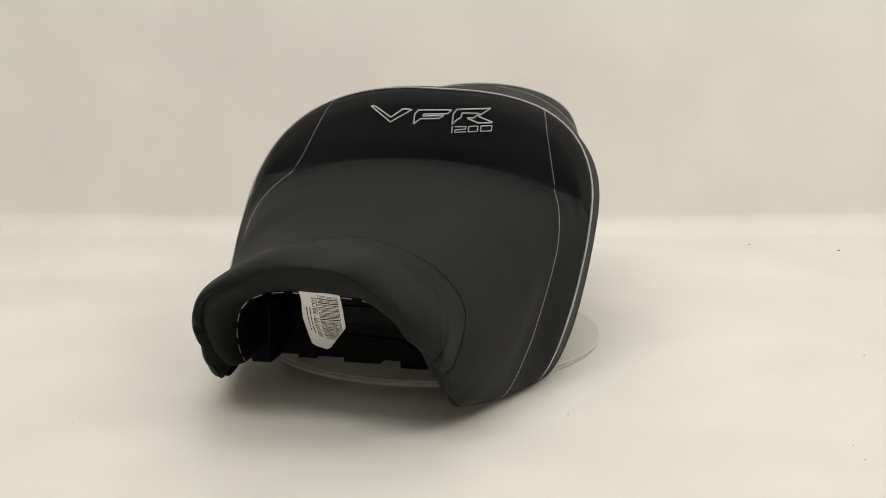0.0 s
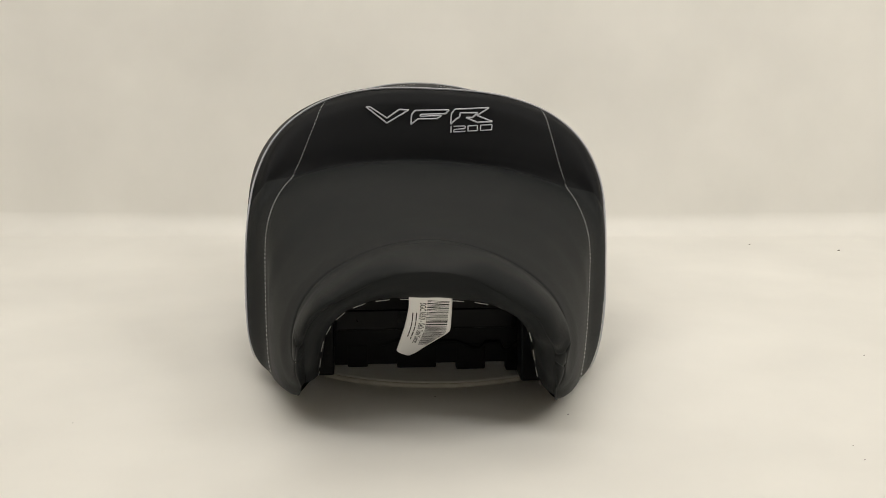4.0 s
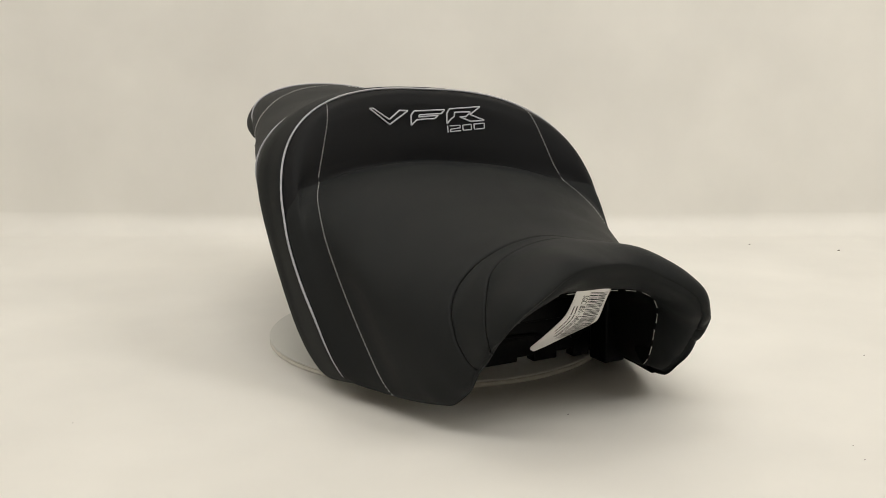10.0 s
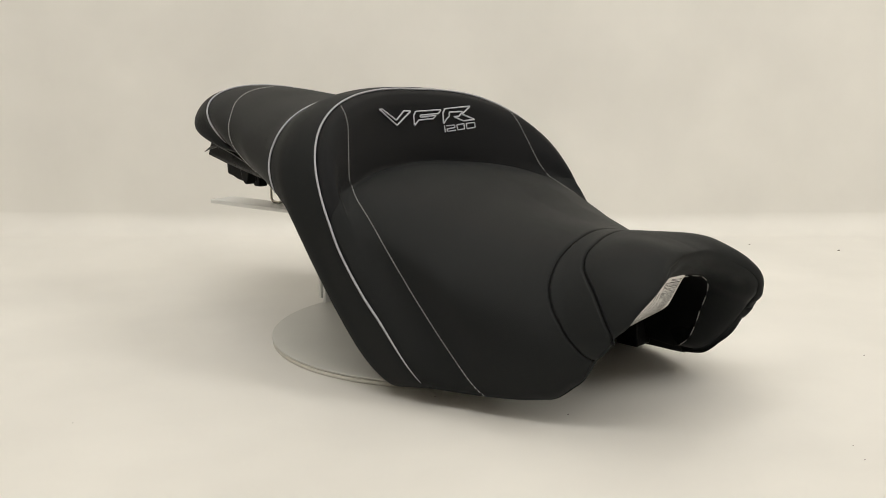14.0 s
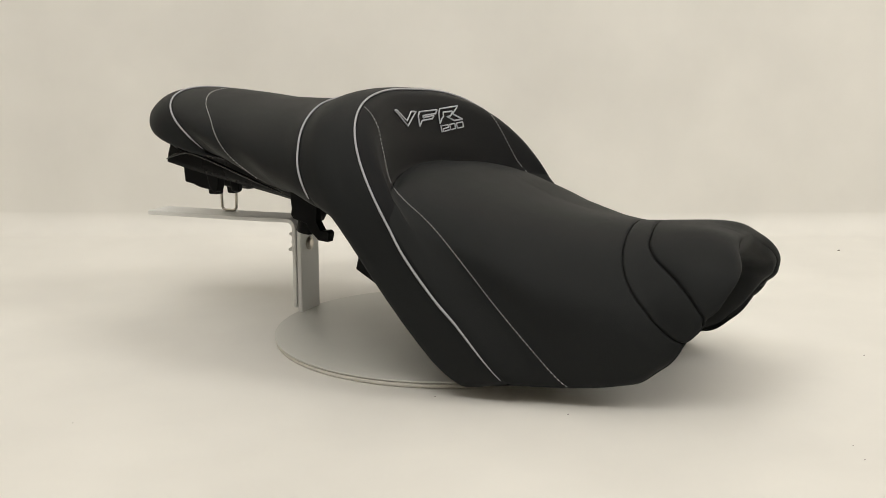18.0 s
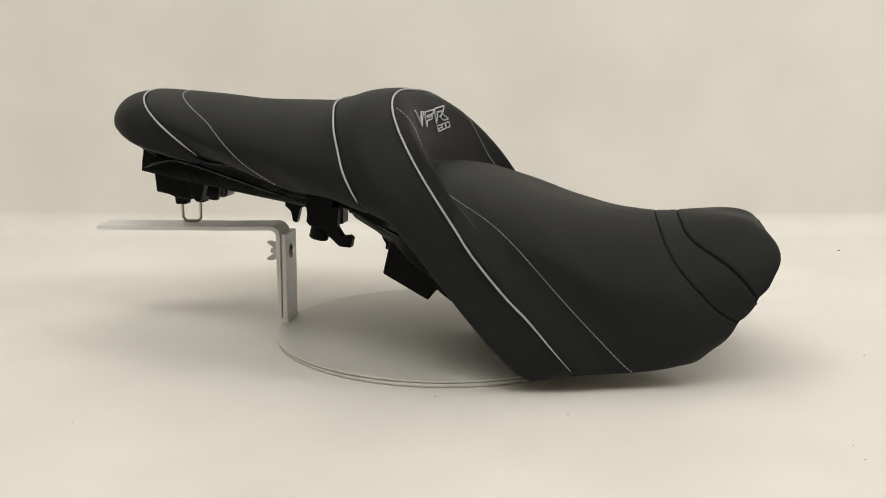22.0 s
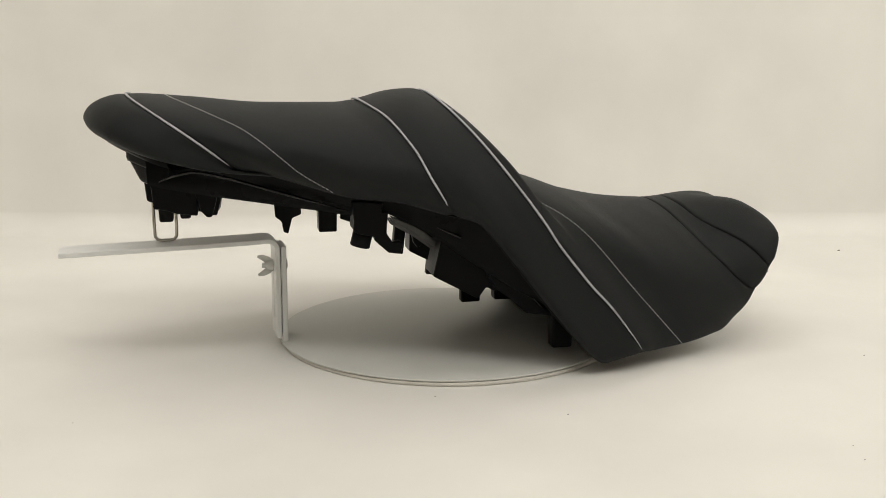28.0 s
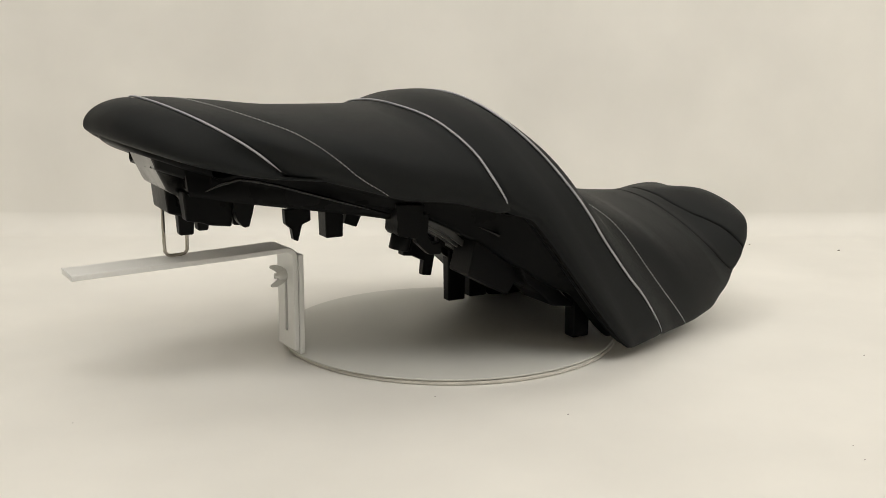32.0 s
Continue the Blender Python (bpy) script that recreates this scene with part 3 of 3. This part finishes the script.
def pan():
    """The moulded plastic base: a rim inside the hem, a recess, and a sunken floor."""
    u = np.linspace(U[0] + .004, .13, 200)
    hem = form(u, np.full(200, 1.0))
    x = np.linspace(-.300, .178, 150)
    back = rear_edge(np.linspace(0, 1, 60))
    keep = hem[:, 0] > back[-1, 0]
    hem = np.concatenate([back, hem[keep]])
    zh, yh = np.interp(x, hem[:, 0], hem[:, 2]), np.interp(x, hem[:, 0], hem[:, 1])
    floor = glide([-.36, -.325, -.29, -.20, -.10, -.08, -.03, .027, .068, .125, .18], [.240, .228, .200, .186, .174, .170, .146, .108, .084, .070, .064], x)
    floor = np.where(x < -.27, np.maximum(floor, zh - .010), floor)
    across = np.array([1.0, .975, .95, .90, .86, .82, .79, .77, .70, .60, .56, .53, .50, .40, .36, .33, .20, .10, 0.0])
    level = np.array([0, 0, -.3, -.5, -.45, -.1, .85, 1.0, 1.0, 1.0, .80, .80, 1.0, 1.0, .82, .82, 1.0, 1.0, 1.0])
    q = np.concatenate([-across, across[::-1][1:]])
    f = np.concatenate([level, level[::-1][1:]])
    p = np.empty((len(x), len(q), 3))
    p[:, :, 0] = x[:, None]
    pinch = 1 - .20 * np.exp(-((x + .045) / .040) ** 4)  # the wall steps in behind the pegs
    p[:, :, 1] = q[None, :] * (yh - .004)[:, None] * np.where(np.abs(q)[None, :] < .87, pinch[:, None], 1)
    deep = np.where(f >= 0, f, 0)[None, :] * (floor - zh)[:, None] + np.where(f < 0, -f, 0)[None, :] * .022
    p[:, :, 2] = (zh + .004)[:, None] + deep - .004 * (np.abs(f) > .5)[None, :]
    return grid_mesh("base_pan", metres(p), PLASTIC, flip=True)


base_pan = part("base_pan", pan(), seat, "moulded black plastic base with ribs")
shell = base_pan.modifiers.new("thickness", "SOLIDIFY")
shell.thickness = .003


def under(name, x, y, z, label="", bevel=.0015, slope=0.0, taper=1.0, mat=None, parent=None):
    """A moulded block on the base, by its extents in the seat's units."""
    size = ((x[1] - x[0]) * SCALE, (y[1] - y[0]) * SCALE, (z[1] - z[0]) * SCALE)
    at = bench(np.array([sum(x) / 2, sum(y) / 2, sum(z) / 2]))
    me = block(name, size, at, mat or PLASTIC, bevel, (0, slope, math.degrees(SKEW)), taper)
    return part(name, me, parent or base_pan, label)


def moulding(name, outline, y0, y1, label="", mat=None, bevel=.0015):
    """A moulded piece of the base from its side outline (x, z) and its reach across, in the seat's units."""
    me = prism(name, outline, y1 - y0, Matrix.Translation((0, (y0 + y1) / 2, 0)), mat or PLASTIC, bevel / SCALE)
    for v in me.vertices:
        v.co = bench(np.array(v.co))
    return part(name, me, base_pan, label)


moulding("rear_shroud", [(-.309, .238), (-.302, .218), (-.293, .198), (-.284, .194), (-.282, .180), (-.24, .176), (-.21, .19), (-.21, .222)], -.044, .052, "tapered glossy moulded rear shroud", GLOSS, bevel=.003)
moulding("shroud_cheek", [(-.283, .226), (-.283, .200), (-.268, .197), (-.252, .212), (-.250, .226)], -.068, -.043, "", GLOSS, .003)
latch = moulding("latch_block", [(-.292, .200), (-.290, .177), (-.262, .169), (-.238, .165), (-.234, .170), (-.232, .186), (-.228, .196)], -.027, .030, "latch housing", bevel=.0025)
under("latch_cover", (-.244, -.221), (-.022, .010), (.164, .182), "glossy rounded latch end", .005, 4, .85, GLOSS)
moulding("tab", [(-.238, .190), (-.220, .188), (-.222, .178), (-.226, .163), (-.235, .164)], -.036, -.028)
under("lug", (-.281, -.266), (-.024, -.010), (.156, .180), "", .002, 0, .85)
under("lug", (-.262, -.250), (-.014, .002), (.157, .172), "", .002, 0, .8)
moulding("tab", [(-.246, .194), (-.2235, .191), (-.2265, .178), (-.230, .1665), (-.2345, .166), (-.240, .172)], -.066, -.054)
moulding("latch_side", [(-.284, .200), (-.282, .174), (-.270, .172), (-.262, .169), (-.243, .1665), (-.241, .195)], -.058, -.042, "side of the latch housing", bevel=.002)
moulding("beam", [(-.266, .214), (-.266, .1955), (-.246, .191), (-.129, .171), (-.09, .163), (-.09, .176), (-.19, .194), (-.25, .206)], -.080, -.062, "long stiffening beam")
moulding("beam", [(-.282, .220), (-.282, .197), (-.246, .189), (-.129, .169), (-.09, .161), (-.09, .174), (-.19, .192), (-.25, .204)], .064, .080, "long stiffening beam")


def skirt(side):
    """The base's flank under the pillion: it slopes in from the hem to the beam's foot."""
    n = 60
    x = np.linspace(-.284, -.084, n)
    u = np.linspace(-.302, .0, 200)
    hem = np.concatenate([rear_edge(np.linspace(0, 1, 60)), form(u, np.full(200, 1.0))])
    hem = hem[np.argsort(hem[:, 0])]
    top = metres(np.stack([x, side * (np.interp(x, hem[:, 0], hem[:, 1]) - .010), np.interp(x, hem[:, 0], hem[:, 2]) + .004], -1))
    foot_z = np.interp(x, [-.284, -.246, -.129, -.09], [.1985, .1905, .1705, .1625])
    foot = bench(np.stack([x, np.full(n, side * .081), foot_z], -1))
    rows = []
    for f, sag in ((0, 0), (.25, .004), (.5, .006), (.62, .0045), (.70, .001), (.85, .0005), (1, 0)):
        rows.append(top * (1 - f) + foot * f + np.array([0, -side * sag * .6, sag]))
    rows.append(foot + np.array([0, -side * .012, .001]))
    return grid_mesh("pan_flank", np.array(rows), PLASTIC, flip=side > 0)


part("pan_flank", skirt(-1), base_pan, "sloping flank of the moulded base")
for side in (-1, 1):
    ridge = [(-.274, .202), (-.262, .207), (-.246, .2105), (-.232, .2085), (-.213, .2035), (-.157, .186), (-.109, .1715)]
    part("flank_ridge", tube("flank_ridge", bench(np.array([(x, side * .0925, z + .001) for x, z in ridge])), .0017, GLOSS, taper=.1), base_pan, "moulded ridge on the base's flank")
part("pan_flank", skirt(1), base_pan, "sloping flank of the moulded base")
moulding("peg_block", [(-.106, .182), (-.104, .163), (-.105, .156), (-.102, .152), (-.084, .148), (-.080, .155), (-.077, .180)], -.100, -.072)
part("peg", lathe("peg", [(0, 0), (.0096, 0), (.0106, .001), (.0106, .026), (0, .026)], PLASTIC, Matrix.Translation(bench(np.array([-.0975, -.086, .1375]))) @ pose(0, 0, 0, 0, 14, 0), 24), base_pan)
under("clip_block", (-.126, -.106), (.020, .042), (.133, .172), "", .0015, 0, .92)
under("lug", (-.1, -.082), (.026, .038), (.142, .17), "", .0015, 20, .8)
part("tab", prism("tab", [(-.014, .036), (.016, .036), (.016, .022), (.006, .018), (.001, 0), (-.004, .002), (-.006, .014), (-.013, .020)], .010, Matrix.Translation(bench(np.array([-.158, .018, .134]))) @ pose(0, 0, 0, 0, 0, 3), PLASTIC), base_pan)
part("hook_clip", prism("hook_clip", [(-.026, .044), (-.006, .044), (-.008, .022), (-.002, .012), (.006, .013), (.009, .010), (.007, 0), (-.006, .001), (-.020, .014)], .011, Matrix.Translation(bench(np.array([-.067, -.095, .132]))) @ pose(0, 0, 0, 0, 0, 3), PLASTIC), base_pan)
under("lug", (-.051, -.039), (-.006, .008), (.112, .158), "", .0015, 6, .9)
moulding("tray_wall", [(-.027, .140), (-.028, .106), (-.001, .092), (.010, .118)], .035, .062, "inner wall of the moulded tray")
moulding("tool_tray", [(-.022, .142), (-.030, .108), (.014, .084), (.022, .095), (.032, .090), (.044, .095), (.042, .114)], -.098, -.060, "deep moulded tray")
for y0, drop in ((-.077, .0), (-.068, .003), (-.059, .005)):
    moulding("rail", [(-.067, .164 - drop), (-.064, .1580 - drop), (-.042, .1450 - drop), (-.018, .1275 - drop), (-.015, .1310 - drop), (-.038, .1505 - drop)], y0, y0 + .005, "thin scuffed moulded rail", RAIL, .0008)
moulding("rail_bracket", [(-.022, .138), (-.021, .118), (-.014, .115), (-.008, .119), (-.008, .136)], -.079, -.066, "glossy moulded bracket", GLOSS, .0012)
moulding("tab", [(-.044, .150), (-.041, .134), (-.037, .128), (-.033, .130), (-.029, .142)], -.058, -.050)
moulding("sump", [(.016, .118), (.028, .096), (.044, .084), (.058, .071), (.082, .067), (.090, .082), (.070, .104)], -.112, -.060, "stepped moulded sump")
moulding("sump", [(.016, .118), (.028, .096), (.044, .084), (.058, .071), (.082, .067), (.090, .082), (.070, .104)], .060, .112, "stepped moulded sump")
for side in (-1, 1):
    crest = [(-.030, .158), (-.008, .148), (.008, .138), (.023, .125), (.044, .106), (.066, .084), (.076, .074)]
    part("flank_ridge", tube("flank_ridge", bench(np.array([(x, side * .116, z) for x, z in crest])), .0022, GLOSS, taper=.1), base_pan, "moulded ridge on the base's flank")
under("lug", (-.008, .006), (.034, .046), (.079, .125), "", .0015, 8, .8)
under("lug", (.035, .058), (.058, .072), (.040, .100), "", .002, 0, .94)
under("foot_lug", (.086, .107), (-.108, -.092), (.033, .095), "", .002, 0, .94)
under("foot_lug", (.083, .107), (.092, .110), (.032, .095), "", .002, 0, .94)
# the front wall of the base, with its notched lower edge
under("front_wall", (.165, .176), (-.112, .100), (.0415, .140), "notched front wall of the base", .002)
under("front_panel", (.1745, .1775), (-.088, .084), (.074, .092), "glossy panel across the front wall", .0012, 0, 1, SATIN)
for y0, y1, drop in ((-.078, -.060, .0395), (-.034, .001, .0380), (.019, .045, .0355), (.064, .082, .0335)):
    under("wall_tooth", (.1645, .1765), (y0, y1), (drop, .060), "", .0012)
under("leg_block", (.190, .215), (-.108, -.088), (.045, .100), "", .002, 0, .95)
under("leg_block", (.190, .215), (.071, .095), (.036, .100), "", .002, 0, .95)
# the steel loop that the seat is latched by
loop = [(-0.287, 0.008, 0.19), (-0.2872, 0.008, 0.1465), (-0.2868, 0.008, 0.137), (-0.2845, 0.008, 0.134), (-0.281, 0.008, 0.1333), (-0.2725, 0.0088, 0.1333), (-0.269, 0.009, 0.134), (-0.2665, 0.0092, 0.137), (-0.2662, 0.0092, 0.1465), (-0.266, 0.0092, 0.19)]
part("latch_loop", tube("latch_loop", bench(np.array(loop)), .0018, STEEL, sides=10), seat, "bent zinc-plated steel wire loop")


# ---- the sticker that hangs in the nose's mouth ----

def on_label(a, d, lift=0.0):
    """A place on the hanging sticker: a across, d down it (seat's units); it folds back below."""
    a, d = np.asarray(a, float), np.asarray(d, float)
    fold_at = .0316 + .224 * a
    soft = np.logaddexp(0, (d - fold_at) / .0035) * .0035  # how far past the fold
    x = .3010 + .0012 * np.exp(-d / .006) - .39 * (d - soft) - .77 * soft + .0009 * np.sin(a * 190 + d * 60)
    z = .1362 - .920 * (d - soft) - .630 * soft - a * .088 * np.maximum(0, 1 - d / .06)
    y = -.0117 + a - .040 * (d - soft) - .135 * soft
    return bench(np.stack([x + lift * .6, y, z - lift * .5], -1))


def label_edges(d):
    left = np.interp(d, [0, .012, .03, .080, .086, .0895], [-.0165, -.0158, -.0172, -.0166, -.0125, -.007])
    right = np.interp(d, [0, .006, .036, .072, .084, .0895], [.0160, .0168, .0176, .0035, -.001, -.005])
    return left, right


sticker = tagged(new("sticker"), "crumpled white barcode sticker hanging inside the seat's nose", "label")
down = np.linspace(0, .090, 50)
lefts, rights = label_edges(down)
share = np.linspace(0, 1, 16)
front = np.array([on_label(l + (r - l) * share, np.full(16, d)) for d, l, r in zip(down, lefts, rights)])
paper = part("paper", grid_mesh("paper", front, LABEL), sticker)
thick = paper.modifiers.new("thickness", "SOLIDIFY")
thick.thickness, thick.offset = .0003, -1


def ink_patch(name, a0, a1, d0, d1):
    """A printed bar, kept inside the sticker's edge."""
    n = max(2, int((d1 - d0) / .002) + 2)
    d = np.linspace(d0, d1, n)
    l, r = label_edges(d)
    lo, hi = np.maximum(a0, l + .001), np.minimum(a1, r - .001)
    if np.any(hi - lo < .0008):
        return
    share2 = np.linspace(0, 1, 6)
    p = np.array([on_label(x0 + (x1 - x0) * share2, np.full(6, q), .0004) for q, x0, x1 in zip(d, lo, hi)])
    part(name, grid_mesh(name, p, INK), paper)


bars = random.Random(4)
d = .005
while d < .066:
    w = bars.choice((.0005, .0005, .0008, .0012))
    ink_patch("bar", -.002, .0145, d, d + w)
    d += w + bars.choice((.0005, .0006, .0009))
for a, stop in ((-.0100, .056), (-.0128, .048)):
    d = .018
    while d < stop:
        w = bars.uniform(.004, .009)
        ink_patch("text_bar", a, a + .0009, d, d + w)
        d += w + .0012
ink_patch("text_bar", -.0150, -.0144, .078, .086)

font = bpy.data.curves.new("label_text", "FONT")
font.body, font.size, font.resolution_u = "SGC1850 - Selle Grand Confort", .0058, 2
font.offset = .00012
carrier = bpy.data.objects.new("label_text", font)
scene.collection.objects.link(carrier)
bpy.context.view_layer.update()
flat = bpy.data.meshes.new_from_object(carrier.evaluated_get(bpy.context.evaluated_depsgraph_get()))
bpy.data.objects.remove(carrier)
wide = max(v.co.x for v in flat.vertices)
spots = np.array([v.co[:] for v in flat.vertices])
placed = on_label(-.0072 + spots[:, 1] * 1.12, .008 + spots[:, 0] * (.054 / wide), .0004)
for v, q in zip(flat.vertices, placed):
    v.co = q
flat.materials.clear()
flat.materials.append(INK)
part("label_text", flat, paper)


# ---- the turntable: a white disc with a bolted angle bracket ----
TOP = (.0275 - BASE) * SCALE
turntable = tagged(new("turntable"), "round white turntable disc with bolted white angle bracket", "turntable")
OFF = Matrix.Translation((.008, -.006, 0))  # the plate sits a little off the axis
part("disc", lathe("disc", [(0, TOP - .0024), (.1968, TOP - .0024), (.1978, TOP - .0019), (.1982, TOP - .0012), (.1978, TOP - .0004), (.1968, TOP), (0, TOP)], DISC_PAINT, OFF, 160), turntable)
part("base_disc", lathe("base_disc", [(0, .0), (.194, .0), (.1965, .0005), (.1972, .0016), (.1970, TOP - .0034), (.1955, TOP - .0028), (0, TOP - .0028)], EDGE_PAINT, Matrix.Translation((.010, -.0075, 0)), 128), turntable)


def strap(name, path, y0, y1, thick, mat):
    """A flat bar bent along a path of (x, z)."""
    path = np.asarray(path, float)
    tan = np.gradient(path, axis=0)
    tan /= np.linalg.norm(tan, axis=1)[:, None]
    nor = np.stack([-tan[:, 1], tan[:, 0]], -1) * thick / 2
    e = .0008
    rim = [(1, y0 + e), (1, y1 - e), (.7, y1), (-.7, y1), (-1, y1 - e), (-1, y0 + e), (-.7, y0), (.7, y0)]
    p = np.array([[(c[0] + n[0] * f, y, c[1] + n[1] * f) for f, y in rim] for c, n in zip(path, nor)])
    me = grid_mesh(name, p, mat, closed=True)
    bm = bmesh.new()
    bm.from_mesh(me)
    bmesh.ops.holes_fill(bm, edges=[x for x in bm.edges if x.is_boundary], sides=0)
    bmesh.ops.recalc_face_normals(bm, faces=bm.faces)
    for f in bm.faces:
        f.smooth = False
    bm.to_mesh(me)
    bm.free()
    return me


Y0, Y1 = -.0405, .0025
YM = (Y0 + Y1) / 2
bend = [(-.4195, .1200), (-.34, .1210), (-.26, .1222), (-.2018, .1238)]
bend += [(-.2018 + .0100 * math.sin(a), .1138 + .0100 * math.cos(a)) for a in [math.pi / 2 * i / 8 for i in range(1, 9)]]
arm_mesh = strap("arm", bend + [(-.1918, .097)], Y0, Y1, .0055, WHITE_PAINT)
ASKEW = Matrix.Translation((-.1885, YM, 0)) @ pose(0, 0, 0, 0, 0, 7.5) @ Matrix.Translation((.1885, -YM, 0))  # the bracket stands a little askew
arm = part("arm", arm_mesh, turntable, "white bent steel strap")
for lo, hi in ((Y0, YM - .0036), (YM + .0036, Y1)):
    part("slot_side", strap("slot_side", [(-.1918, .0972), (-.1920, .06), (-.1923, .030)], lo, hi, .0055, WHITE_PAINT), arm)
part("strap_foot", strap("strap_foot", [(-.1923, .0302), (-.1925, .0125)], Y0, Y1, .0055, WHITE_PAINT), arm)
post = part("upright", strap("upright", [(-.1850, .1165), (-.1852, .07), (-.1856, TOP)], Y0 + .001, Y1 + .001, .0062, WHITE_PAINT), turntable, "white steel upright with chipped edges")
part("bolt_head", lathe("bolt_head", [(0, .0), (.0085, .0), (.0085, .0012), (.0062, .0016), (.0060, .0026), (.0046, .0032), (0, .0032)], STEEL, Matrix.Translation((-.1820, YM, .0932)) @ pose(0, 0, 0, 0, 90, 0), 24), post, "zinc bolt head and washer")
nut = part("wing_nut", lathe("wing_nut", [(0, -.002), (.0050, -.002), (.0062, .0), (.0055, .006), (.0042, .0085), (.0030, .0085), (.0030, .0125), (0, .0125)], ZINC, Matrix.Translation((-.1945, YM, .0926)) @ pose(0, 0, 0, 0, -90, 0), 24), arm, "pale zinc wing nut")
for turn in (82, 262):
    wing = [(x * .70, z * 1.15) for x, z in [(.003, .000), (.008, -.001), (.014, .004), (.0175, .010), (.0170, .0145), (.0135, .0155), (.0095, .012), (.0055, .0085), (.003, .008)]]
    m = Matrix.Translation((-.1947, YM, .0926)) @ pose(0, 0, 0, turn, 0, 0) @ Matrix(((0, 0, -1, 0), (1, 0, 0, 0), (0, 1, 0, 0), (0, 0, 0, 1)))
    part("wing", prism("wing", wing, .0024, m, ZINC, .0006), nut)

for piece in [*arm.children_recursive, arm, *post.children_recursive, post]:
    piece.data.transform(ASKEW)

# a few dark crumbs on the backdrop
crumbs = [(.548, .545, .0030), (.685, .494, .0034), (.119, -.279, .0012), (-.004, -.231, .0010), (.349, -.382, .0012), (.471, -.1, .0011), (.352, -.352, .0009), (-.33, -.30, .0008)]
verts, faces = [], []
crumb_rng = random.Random(7)
for x, y, r in crumbs:
    base = len(verts)
    for z, f in ((0, 1.0), (r * .35, .55)):
        for q in range(6):
            w = 2 * math.pi * q / 6
            g = f * r * crumb_rng.uniform(.5, 1.0)
            verts.append((x + g * math.cos(w), y + g * math.sin(w) * .6, z + .0004))
    faces += [(base + q, base + (q + 1) % 6, base + 6 + (q + 1) % 6, base + 6 + q) for q in range(6)] + [tuple(base + 6 + q for q in range(6))]
tagged(new("lint", mesh_of("lint", verts, faces, material("dark_lint", (.10, .085, .075), .9), False)), "tiny dark specks of lint lying on the backdrop", "lint", kind="stuff")


def motions():
    """The disc turns at an almost even pace and carries the seat."""
    rows = []
    for i in range(17):
        t = 2.0 * i
        deg = -105.45 + 4.0915 * t - 1.63 * t * (t - 32) / 1000
        rows.append((t, pose(0, 0, 0, 0, 0, deg)))
    walk(turntable, rows)
    walk(seat, rows)
    walk(sticker, rows)


motions()
